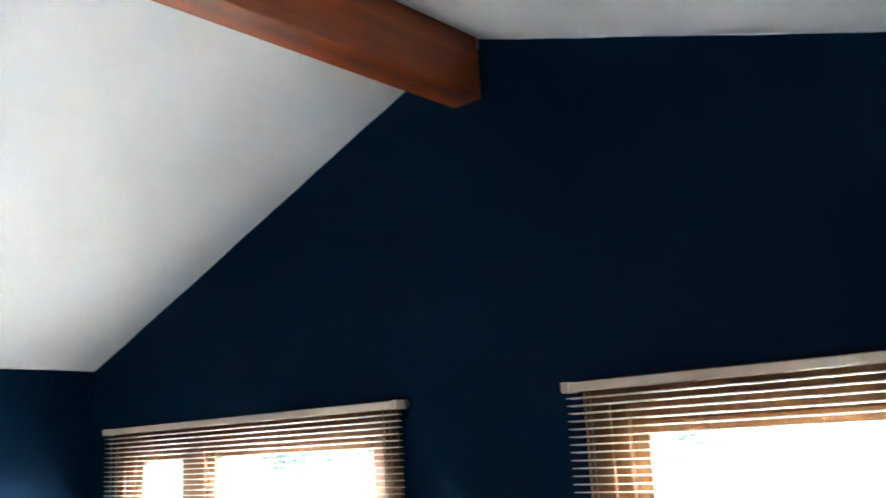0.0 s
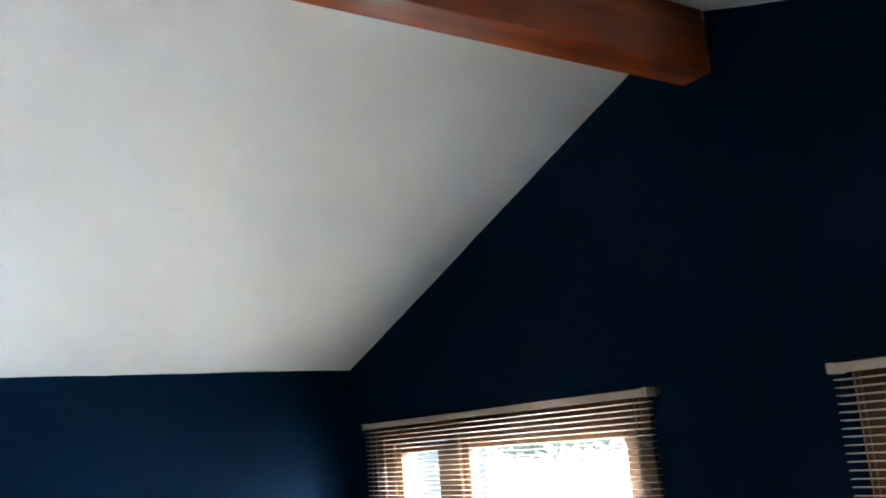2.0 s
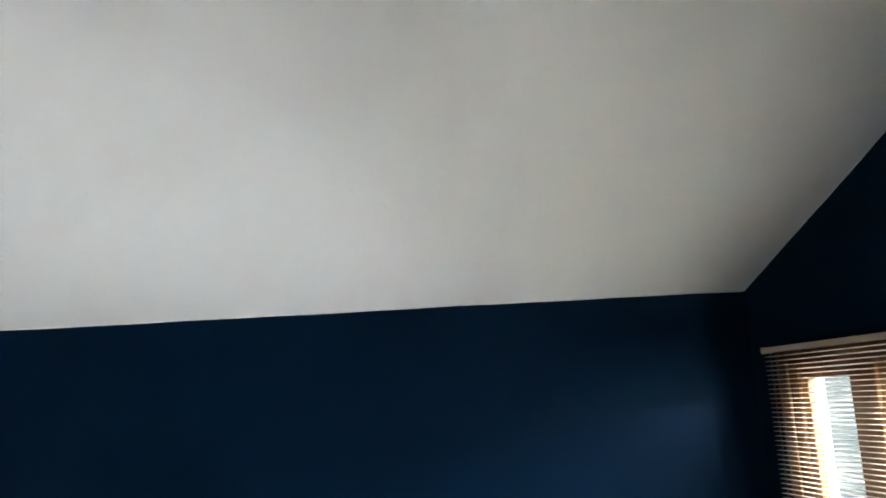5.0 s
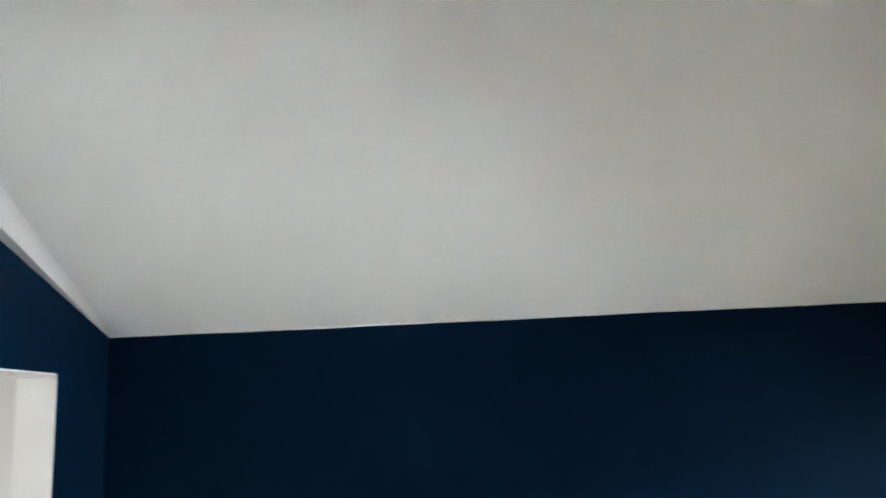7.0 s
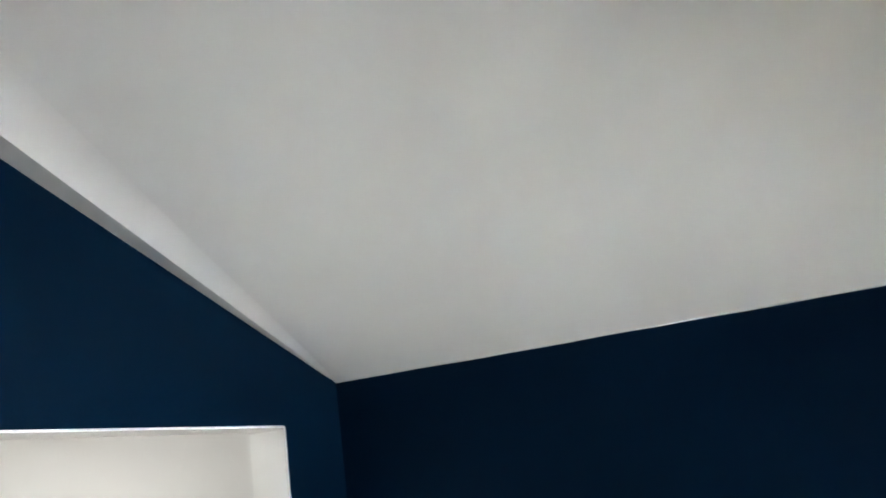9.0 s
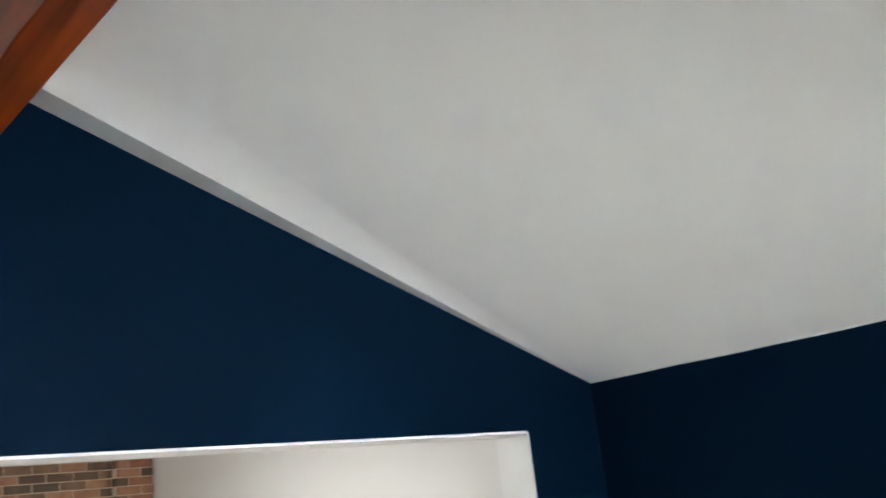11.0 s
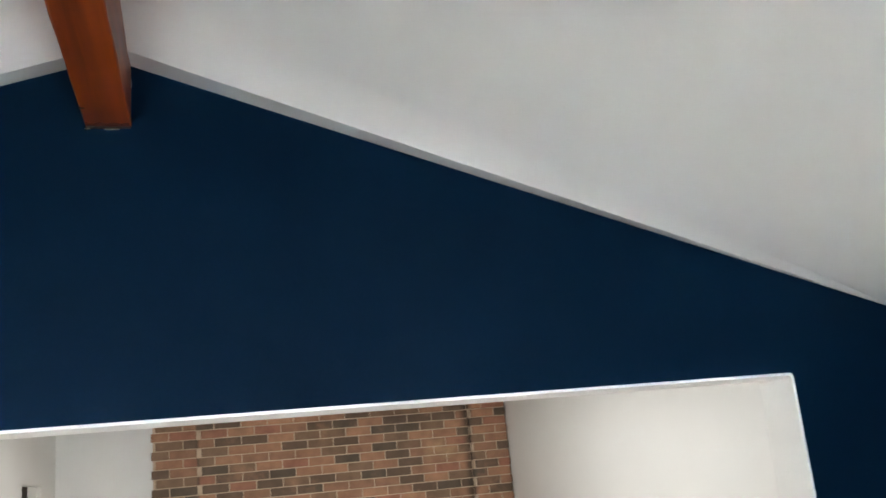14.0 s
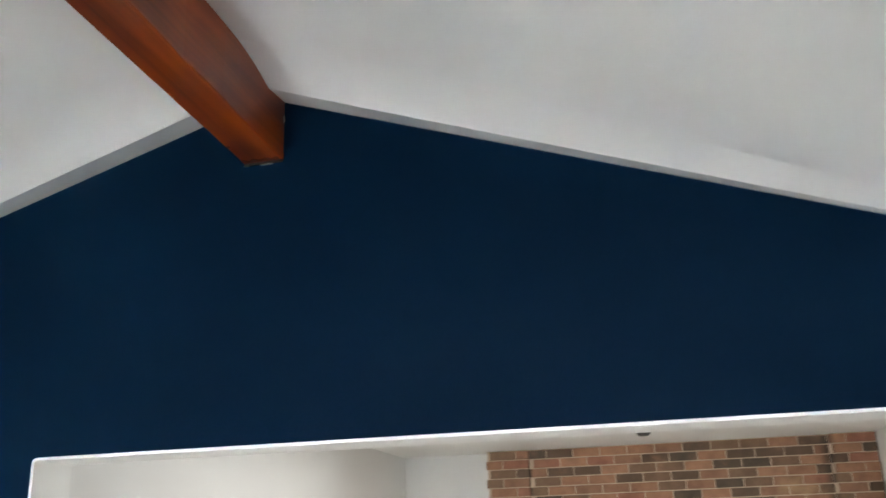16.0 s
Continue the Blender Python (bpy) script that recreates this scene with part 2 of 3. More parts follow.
# ---- building blocks ----
def mesh_of(name, bm, mat):
    me = bpy.data.meshes.new(name)
    bmesh.ops.recalc_face_normals(bm, faces=bm.faces)
    bm.to_mesh(me)
    bm.free()
    me.materials.append(mat)
    return me


def solid(name, bm, mat, smooth=False):
    ob = new(name, mesh_of(name, bm, mat))
    if smooth:
        for p in ob.data.polygons:
            p.use_smooth = True
    return ob


def part(name, bm, mat, parent, label="", smooth=False):
    ob = solid(name, bm, mat, smooth)
    ob.parent = parent
    if label:
        ob["label"] = label
    return ob


def box(bm, x0, x1, y0, y1, z0, z1, bevel=0.0):
    made = bmesh.ops.create_cube(bm, size=1.0)
    vs = made["verts"]
    for v in vs:
        v.co = Vector((x0 + (v.co.x + 0.5) * (x1 - x0), y0 + (v.co.y + 0.5) * (y1 - y0), z0 + (v.co.z + 0.5) * (z1 - z0)))
    if bevel:
        es = list({e for v in vs for e in v.link_edges})
        bmesh.ops.bevel(bm, geom=es, offset=bevel, segments=2, affect="EDGES", profile=0.5)
    return bm


def boxes(*rows, bevel=0.0):
    bm = bmesh.new()
    for r in rows:
        box(bm, *r, bevel=bevel)
    return bm


def prism(bm, outline, y0, y1):
    """Extrudes an outline of (x, z) from y0 to y1."""
    a = [bm.verts.new((x, y0, z)) for x, z in outline]
    b = [bm.verts.new((x, y1, z)) for x, z in outline]
    bm.faces.new(a)
    bm.faces.new(b[::-1])
    for i in range(len(a)):
        j = (i + 1) % len(a)
        bm.faces.new((a[i], a[j], b[j], b[i]))
    return bm


def lathe(bm, profile, centre, turns=20):
    """Turns a profile of (radius, z) about a vertical axis."""
    rings = []
    for r, z in profile:
        rings.append([bm.verts.new((centre[0] + r * math.cos(2 * math.pi * k / turns), centre[1] + r * math.sin(2 * math.pi * k / turns), centre[2] + z)) for k in range(turns)])
    for a, b in zip(rings, rings[1:]):
        for k in range(turns):
            j = (k + 1) % turns
            bm.faces.new((a[k], a[j], b[j], b[k]))
    bm.faces.new(rings[0])
    bm.faces.new(rings[-1][::-1])
    return bm


def group_at(name, x, y, z):
    e = new(name)
    e.location = (x, y, z)
    return e


def under(parent, *obs):
    """Parents things made in world places to an Empty that stands at its base."""
    for o in obs:
        o.parent = parent
        o.matrix_parent_inverse = Matrix.Translation(-parent.location)


# ---- the structure ----
H = HALF
bm = bmesh.new()
prism(bm, [(-H - WALL, 0), (H + WALL, 0), (H + WALL, SILL), (-H - WALL, SILL)], 0, WALL)
for a, b in ((-H - WALL, -2.57), (-0.5, 0.5), (2.57, H + WALL)):
    prism(bm, [(a, SILL), (b, SILL), (b, HEAD), (a, HEAD)], 0, WALL)
prism(bm, [(-H - WALL, HEAD), (H + WALL, HEAD), (H + WALL, RIDGE - SLOPE[1] * (H + WALL)), (0, RIDGE), (-H - WALL, RIDGE - SLOPE[-1] * (H + WALL))], 0, WALL)
tagged(solid("wall_north", bm, NAVY), "dark navy painted gable wall with two windows", "wall", kind="structure")

tagged(solid("wall_west", boxes((-H - WALL, -H, -LONG, 0, 0, EAVE - 0.0005)), NAVY), "dark navy painted side wall under the eave", "wall", kind="structure")
tagged(solid("wall_east", boxes((H, H + WALL, -LONG, 0, 0, RIDGE - SLOPE[1] * H - 0.0005)), NAVY), "dark navy painted side wall", "wall", kind="structure")


def arch(w, e, top, r, n=6):
    """The outline of the opening from floor to floor, with small rounded upper corners."""
    pts = [(w, 0.0)]
    pts += [(w + r - r * math.cos(a), top - r + r * math.sin(a)) for a in (math.pi / 2 * k / n for k in range(n + 1))]
    pts += [(e - r + r * math.sin(a), top - r + r * math.cos(a)) for a in (math.pi / 2 * k / n for k in range(n + 1))]
    return pts + [(e, 0.0)]


inner = arch(OPEN_W + 0.01, OPEN_E - 0.01, OPEN_TOP - 0.01, 0.012)
outer = arch(OPEN_W, OPEN_E, OPEN_TOP, 0.018)
bm = prism(bmesh.new(), [(-H - WALL, 0)] + outer + [(H + WALL, 0), (H + WALL, RIDGE - SLOPE[1] * (H + WALL)), (0, RIDGE), (-H - WALL, RIDGE - SLOPE[-1] * (H + WALL))], -LONG - OPEN_DEEP, -LONG)
tagged(solid("wall_south", bm, NAVY), "dark navy painted gable wall with a wide opening", "wall", kind="structure")
bm = bmesh.new()
y0, y1 = -LONG - OPEN_DEEP - 0.004, -LONG + 0.002
ring = [[bm.verts.new((x, y, z)) for x, z in line] for line, y in ((outer, y0), (inner, y0), (inner, y1), (outer, y1))]
for k in range(len(inner) - 1):
    for a, b in zip(ring, ring[1:]):
        bm.faces.new((a[k], a[k + 1], b[k + 1], b[k]))
tagged(solid("opening_trim", bm, LINING), "white painted lining of the wide opening", "trim", kind="structure")


def ceiling_z(x, y):
    """The underside of the plaster: the ridge sags southwards, the eaves run level."""
    sign = 1 if x > 0 else -1
    ridge = RIDGE + (RIDGE_S - RIDGE) * min(max(-y / LONG, 0.0), 1.1)
    return ridge - (ridge - RIDGE + SLOPE[sign] * H) * abs(x) / H


def slope_slab(sign, name, label):
    a, b, k, n = -LONG - OPEN_DEEP, WALL, H + WALL, 16
    bm = bmesh.new()
    low = [[bm.verts.new((sign * k * i / n, a + (b - a) * j / n, ceiling_z(sign * max(k * i / n, 1e-6), a + (b - a) * j / n))) for j in range(n + 1)] for i in range(n + 1)]
    top = [[bm.verts.new(v.co + Vector((0, 0, 0.16))) for v in row] for row in low]
    for i in range(n):
        for j in range(n):
            for g in (low, top):
                f = bm.faces.new((g[i][j], g[i + 1][j], g[i + 1][j + 1], g[i][j + 1]))
                f.smooth = True
    for i in range(n):
        for j in (0, n):
            bm.faces.new((low[i][j], low[i + 1][j], top[i + 1][j], top[i][j]))
        for r in (0, n):
            bm.faces.new((low[r][i], low[r][i + 1], top[r][i + 1], top[r][i]))
    return tagged(solid(name, bm, WHITE), label, "ceiling", kind="structure")


slope_slab(-1, "ceiling", "white painted sloping plaster ceiling")
slope_slab(1, "ceiling", "white painted sloping plaster ceiling")


EDGE = {-1: (0.188, 0.98), 1: (0.148, 0.6)}    # reach of the lip at the ridge and how it dies out


def flare(sign):
    """The plaster next to the opening wall is feathered down to a small lip proud of the wall; it dies out towards the eave."""
    n, m = 96, 14
    bm = bmesh.new()
    face, under_lip, back = [], [], []
    for i in range(n + 1):
        u = i / n
        x = sign * H * u
        eave = RIDGE - SLOPE[sign] * H
        zb = BAND_TOP + (eave - BAND_TOP) * u + 0.0005
        e = EDGE[sign][0] * (1 - u) ** EDGE[sign][1] + 0.003 + 0.0008 * math.sin(31 * u)
        near = 1 - 0.5 * math.exp(-H * u / 0.2)      # the dip is shallower beside the beam
        e -= (e - 0.055 * (1 - u)) * (1 - near)
        d = e + 0.02 + 0.26 * (1 - u) ** 0.85 + 0.008 * math.sin(9 * u + sign) * (1 - u)
        zc = RIDGE_S + (eave - RIDGE_S) * u
        zl = zc - (zc - zb + 0.044 * (1 - u) ** 0.95) * near
        line = []
        for j in range(m + 1):
            y = -LONG + d + (e - d) * j / m
            line.append(Vector((x, y, ceiling_z(x or sign * 1e-6, y) + 0.0006 - (zc - zl) * (j / m) ** 1.75)))
        wall = Vector((x, -LONG - 0.01, zb))
        face.append([bm.verts.new(p) for p in line])
        under_lip.append([bm.verts.new(line[-1]), bm.verts.new(wall)])
        back.append([bm.verts.new(p) for p in (wall, Vector((x, -LONG - 0.01, zc + 0.03)), Vector((x, -LONG + d, zc + 0.03)), line[0])])
    for sheet in (face, under_lip, back):
        for p, q in zip(sheet, sheet[1:]):
            for j in range(len(p) - 1):
                f = bm.faces.new((p[j], q[j], q[j + 1], p[j + 1]))
                f.smooth = sheet is face
    ob = solid("ceiling_flare", bm, WHITE)
    return tagged(ob, "white plaster flare where the slope meets the wall", "ceiling", kind="structure")


flare(-1)
flare(1)


def paint_line(name, start, end, out, down, seed):
    """Where the white ceiling paint was cut in against the navy: a hand-drawn edge some millimetres wide."""
    rnd = random.Random(seed)
    a, b, out, down = Vector(start), Vector(end), Vector(out), Vector(down)
    n = 120
    ph = [rnd.uniform(0, 6.28) for _ in range(4)]
    bm = bmesh.new()
    rows = []
    for i in range(n + 1):
        t = i / n
        w = 0.0045 + 0.0016 * math.sin(7 * t + ph[0]) + 0.0011 * math.sin(23 * t + ph[1]) + 0.0008 * math.sin(61 * t + ph[2]) + rnd.uniform(-0.0003, 0.0003)
        p = a.lerp(b, t)
        rows.append([bm.verts.new(p - down * 0.002 + out * 0.0015), bm.verts.new(p + down * w + out * 0.0015), bm.verts.new(p + down * w - out * 0.001)])
    for p, q in zip(rows, rows[1:]):
        bm.faces.new((p[0], q[0], q[1], p[1]))
        bm.faces.new((p[1], q[1], q[2], p[2]))
    tagged(solid(name, bm, WHITE), "thin hand-cut edge of white ceiling paint", "trim", kind="structure")


for sg in (-1, 1):
    paint_line("paint_edge", (sg * H, 0, RIDGE - SLOPE[sg] * H), (0, 0, RIDGE), (0, -1, 0), (0, 0, -1), 3 + sg)
paint_line("paint_edge", (-H, 0, EAVE), (-H, -LONG, EAVE), (1, 0, 0), (0, 0, -1), 9)

# back room
B = BACK_Y
tagged(solid("floor", boxes((-H - WALL, H + WALL, -LONG - OPEN_DEEP, WALL, -0.12, 0)), FLOORING), "pale grey floor", "floor", kind="structure")
tagged(solid("floor_back", boxes((BACK_W - 0.2, BACK_E + 0.2, B - 0.2, -LONG - OPEN_DEEP, -0.12, 0)), FLOORING_BACK), "pale floor of the back room", "floor", kind="structure")
tagged(solid("wall_back", boxes((BACK_W - 0.15, BACK_E + 0.15, B - 0.15, B, 0, BACK_TOP + 0.3)), BACKWALL), "warm white wall behind the chimney breast", "wall", kind="structure")
S1 = -LONG - OPEN_DEEP
tagged(solid("wall_back_west", boxes((BACK_W - 0.15, BACK_W, B, S1 - 0.004, 0, BACK_TOP + 0.3)), BACKWALL), "warm white side wall of the back room", "wall", kind="structure")
DOOR_Y0, DOOR_Y1, DOOR_H = -9.46, -8.66, 2.055
bm = boxes((BACK_E, BACK_E + 0.15, B, DOOR_Y0, 0, BACK_TOP + 0.3), (BACK_E, BACK_E + 0.15, DOOR_Y1, S1 - 0.004, 0, BACK_TOP + 0.3),
           (BACK_E, BACK_E + 0.15, DOOR_Y0, DOOR_Y1, DOOR_H, BACK_TOP + 0.3))
tagged(solid("wall_back_east", bm, BACKWALL), "warm white side wall with a doorway", "wall", kind="structure")
# ceiling of the back room, with an added unseen hole for its lamp
LAMP_HOLE_Y0, LAMP_HOLE_Y1 = -8.1, -5.5
bm = boxes((BACK_W, BACK_E, B, LAMP_HOLE_Y0, BACK_TOP, BACK_TOP + 0.14), (BACK_W, BACK_E, LAMP_HOLE_Y1, S1 - 0.004, BACK_TOP, BACK_TOP + 0.14),
           (BACK_W, -2.4, LAMP_HOLE_Y0, LAMP_HOLE_Y1, BACK_TOP, BACK_TOP + 0.14), (0.34, BACK_E, LAMP_HOLE_Y0, LAMP_HOLE_Y1, BACK_TOP, BACK_TOP + 0.14))
tagged(solid("ceiling_back", bm, WHITE), "flat white ceiling of the back room", "ceiling", kind="structure")
tagged(solid("roof_cap", boxes((BACK_W, BACK_E, B, S1 - 0.004, BACK_TOP + 0.26, BACK_TOP + 0.3)), WHITE), "plain slab over the back room", "roof", kind="structure")


# ---- ridge beam ----
def ridge_beam():
    beam = group_at("ridge_beam", 0, -LONG / 2, BEAM_N)
    bm = bmesh.new()
    n = 40
    rings = []
    w = BEAM_HALF
    for i in range(n + 1):
        y = -LONG * i / n
        zb = BEAM_N + (BEAM_S - BEAM_N) * i / n
        j = 0.0012 * math.sin(i * 1.7) + 0.0008 * math.sin(i * 4.1)
        c = 0.006
        pr = [(-w + c, zb), (w - c, zb), (w - 0.002, zb + 0.002), (w + j, zb + c), (w + j, RIDGE), (-w + j, RIDGE), (-w + j, zb + c), (-w + 0.002, zb + 0.002)]
        rings.append([bm.verts.new((x, y, z)) for x, z in pr])
    for a, b in zip(rings, rings[1:]):
        for k in range(8):
            bm.faces.new((a[k], a[(k + 1) % 8], b[(k + 1) % 8], b[k]))
    bm.faces.new(rings[0])
    bm.faces.new(rings[-1][::-1])
    body = solid("timber", bm, BEAMWOOD)
    # dark strip painted as a shadow gap; ragged filler where timber meets the gable walls
    gap = solid("end_gap_shade", boxes((-w + 0.002, w - 0.002, -LONG, -LONG + 0.012, BEAM_S - 0.004, BEAM_S + 0.004)), NEAR_BLACK)
    under(beam, body, gap)
    gap["label"] = "dark strip for the shadow gap at the timber end"
    rnd = random.Random(4)
    # ragged dark red band across the underside at the opening wall
    bm = bmesh.new()
    rows = []
    for i in range(25):
        x = -w + 0.004 + (2 * w - 0.008) * i / 24
        y = -LONG + 0.034 + 0.004 * math.sin(i * 0.9) + rnd.uniform(-0.003, 0.003)
        rows.append([bm.verts.new(p) for p in ((x, -LONG + 0.001, BEAM_S - 0.0012), (x, y, BEAM_S - 0.0015), (x, y + 0.003, BEAM_S + 0.001))])
    for p, q in zip(rows, rows[1:]):
        for j in range(2):
            bm.faces.new((p[j], q[j], q[j + 1], p[j + 1]))
    band = solid("dark_band", bm, DARKRED)
    band["label"] = "dark red band with a ragged edge"
    nick = solid("nick", boxes((w - 0.016, w + 0.0012, -LONG + 0.152, -LONG + 0.158, BEAM_S - 0.001, BEAM_S + 0.009), bevel=0.0008), NEAR_BLACK)
    nick["label"] = "dark nick in the lower arris"
    under(beam, band, nick)
    for x0, x1, y, z in ((w - 0.014, w - 0.001, -LONG, BEAM_S - 0.005), (-0.034, 0.012, -LONG, BEAM_S - 0.006)):
        bm = boxes((x0, x1, y, y + 0.004, z - 0.0016, z))
        bmesh.ops.subdivide_edges(bm, edges=bm.edges, cuts=3)
        for v in bm.verts:
            v.co += Vector((rnd.uniform(-1, 1) * 0.003, 0, rnd.uniform(-1, 1) * 0.0014))
        f = solid("filler", bm, FILLER)
        f["label"] = "ragged white filler"
        under(beam, f)
    for x, y, z0, z1 in ((-w - 0.001, -LONG + 0.004, 3.175, 3.2), (w + 0.003, -0.006, 3.275, 3.318)):
        bm = boxes((x - 0.002, x + 0.002, y - 0.005, y + 0.005, z0, z1))
        bmesh.ops.subdivide_edges(bm, edges=bm.edges, cuts=3)
        for v in bm.verts:
            v.co += Vector((rnd.uniform(-1, 1) * 0.0016, 0, rnd.uniform(-1, 1) * 0.004))
        f = solid("filler", bm, FILLER)
        f["label"] = "ragged white filler"
        under(beam, f)
    tagged(beam, "orange-brown varnished pine ridge beam under the ceiling", "beam")


ridge_beam()


# ---- windows and blinds ----
def window(sign, name):
    """Stained timber window: a wide fixed pane next to the pier and a narrow casement towards the corner."""
    win = new(name)
    win.location = (sign * 1.535, 0, SILL)

    def X(a, b):
        return (min(sign * a, sign * b), max(sign * a, sign * b))

    def bar(nm, a, b, y0, y1, z0, z1, label="", bevel=0.004):
        x0, x1 = X(a, b)
        ob = solid(nm, boxes((x0, x1, y0, y1, z0, z1), bevel=bevel), FRAMEWOOD)
        if label:
            ob["label"] = label
        under(win, ob)
        return ob

    top, bot = 1.938, SILL - 0.07
    # casing on the wall face
    bar("casing", 0.438, 0.53, -0.018, -0.0005, bot, top)
    bar("casing", 2.545, 2.645, -0.018, -0.0005, bot, top)
    bar("casing", 0.53, 2.545, -0.018, -0.0005, 1.855, top)
    bar("window_sill", 0.41, 2.66, -0.03, -0.0005, bot - 0.03, bot)
    bar("apron", 0.53, 2.545, -0.018, -0.0005, bot, SILL + 0.012)
    # frame in the opening
    bar("window_frame", 0.501, 0.58, 0.012, 0.11, SILL + 0.001, HEAD - 0.001)
    bar("window_frame", 2.49, 2.569, 0.012, 0.11, SILL + 0.001, HEAD - 0.001)
    bar("window_frame", 0.58, 2.49, 0.012, 0.11, 1.80, HEAD - 0.001)
    bar("window_frame", 0.58, 2.49, 0.012, 0.11, SILL + 0.001, SILL + 0.07)
    bar("mullion", 1.82, 1.99, 0.012, 0.11, SILL + 0.07, 1.80)
    # sash of the fixed pane and of the casement
    for a, b in ((0.58, 1.82), (1.99, 2.49)):
        w = 0.062
        x0, x1 = X(a, b)
        z0, z1 = SILL + 0.07, 1.80
        sash = solid("sash", boxes((x0, x0 + w, 0.03, 0.085, z0, z1), (x1 - w, x1, 0.03, 0.085, z0, z1),
                                   (x0 + w, x1 - w, 0.03, 0.085, 1.745, z1), (x0 + w, x1 - w, 0.03, 0.085, z0, SILL + 0.13), bevel=0.008), FRAMEWOOD)
        under(win, sash)
        g = part("pane", boxes((x0 + w - 0.004, x1 - w + 0.004, 0.056, 0.06, SILL + 0.128, 1.747)), GLASS, sash, "clear glass")
        g.visible_shadow = False
    # pale lining of the opening outside the frame
    for a, b, z0, z1 in ((0.503, 0.517, SILL + 0.002, HEAD - 0.002), (2.553, 2.567, SILL + 0.002, HEAD - 0.002), (0.517, 2.553, HEAD - 0.016, HEAD - 0.002)):
        x0, x1 = X(a, b)
        ob = solid("reveal", boxes((x0, x1, 0.111, WALL + 0.004, z0, z1), bevel=0.002), LINING)
        ob["label"] = "white painted outer reveal"
        under(win, ob)
    tagged(win, "brown stained timber window with a wide pane and a narrow casement", "window", kind="structure")


window(-1, "window_1")
window(1, "window_2")


def blind(sign):
    bl = new("venetian_blind")
    bl.location = (sign * 1.532, -0.05, SILL)
    a, b = 0.388, 2.677
    x0, x1 = min(sign * a, sign * b), max(sign * a, sign * b)
    rail = solid("head_rail", boxes((x0 + 0.012, x1 - 0.012, -0.074, -0.03, RAIL_Z - 0.016, RAIL_Z + 0.0135), bevel=0.003), RAILPAINT)
    under(bl, rail)
    for xa, xb in ((x0, x0 + 0.03), (x1 - 0.03, x1)):
        c = solid("end_cap", boxes((xa, xb, -0.077, -0.0185, RAIL_Z - 0.019, RAIL_Z + 0.0165), bevel=0.003), RAILPAINT)
        c["label"] = "cream plastic end cap"
        c.parent = rail
    # one slat, slightly crowned, shared by all
    bm = bmesh.new()
    half, n, thick = 0.016, 6, 0.0027
    la, lb = x0 + 0.012 - sign * 1.532, x1 - 0.012 - sign * 1.532
    up, dn = [], []
    for xx in (la, lb):
        up.append([bm.verts.new((xx, -half + 2 * half * k / n, 0.0018 * (1 - (2 * k / n - 1) ** 2) + thick / 2)) for k in range(n + 1)])
        dn.append([bm.verts.new((xx, -half + 2 * half * k / n, 0.0018 * (1 - (2 * k / n - 1) ** 2) - thick / 2)) for k in range(n + 1)])
    for k in range(n):
        bm.faces.new((up[0][k], up[1][k], up[1][k + 1], up[0][k + 1]))
        bm.faces.new((dn[0][k], dn[0][k + 1], dn[1][k + 1], dn[1][k]))
    for r in (0, n):
        bm.faces.new((up[0][r], up[1][r], dn[1][r], dn[0][r]))
    for s in (0, 1):
        bm.faces.new([*up[s], *dn[s][::-1]])
    me = mesh_of("slat", bm, SLATPAINT)
    rnd = random.Random(7 + sign)
    z = 1.879
    while z > SILL - 0.02:
        ob = new("slat", me)
        ob.parent = bl
        ob.matrix_basis = pose(rnd.uniform(-0.0015, 0.0015), -0.0, z - SILL, -4 + rnd.uniform(-0.9, 0.9), rnd.uniform(-0.03, 0.03), 0)
        z -= 0.0254
    bottom = solid("bottom_rail", boxes((x0 + 0.02, x1 - 0.02, -0.064, -0.036, z - 0.004, z + 0.012), bevel=0.003), RAILPAINT)
    under(bl, bottom)
    # brackets that hold the head rail, and a dark bar painted as its shadow gap
    for xa, xb in ((x0 - 0.0017, x0 + 0.022), (x1 - 0.022, x1 + 0.0017)):
        k = solid("bracket", boxes((xa, xb, -0.079, -0.001, RAIL_Z + 0.0166, RAIL_Z + 0.0182), (xa, xa + 0.0016, -0.079, -0.001, RAIL_Z - 0.012, RAIL_Z + 0.0165),
                                   (xb - 0.0016, xb, -0.03, -0.001, RAIL_Z - 0.012, RAIL_Z + 0.0165)), BRACKET_AND_GAP)
        k["label"] = "dull metal bracket"
        under(bl, k)
    # dark bar stands for the shadow line above and behind the rail
    back = solid("rail_gap_shade", boxes((x0 + 0.024, x1 - 0.024, -0.029, -0.02, RAIL_Z - 0.014, RAIL_Z + 0.016), bevel=0.002), BRACKET_AND_GAP)
    back["label"] = "dark bar for the shadow gap behind the rail"
    under(bl, back)
    for f in (0.036, 0.964):
        xc = x0 + (x1 - x0) * f
        for y, r in ((-0.0672, 0.0017), (-0.0328, 0.0007)):
            c = solid("ladder_cord", boxes((xc - r, xc + r, y - 0.0008, y + 0.0008, z, RAIL_Z - 0.018)), CORD)
            under(bl, c)
        xl = xc + (0.022 if f < 0.5 else -0.022)
        c = solid("lift_cord", boxes((xl - 0.0008, xl + 0.0008, -0.0508, -0.0492, z, RAIL_Z - 0.018)), NEAR_BLACK)
        c["label"] = "dark thin lift cord"
        under(bl, c)
    tagged(bl, "cream venetian blind with open slats in front of the window", "blind", group="blinds of the window wall")


blind(-1)
blind(1)


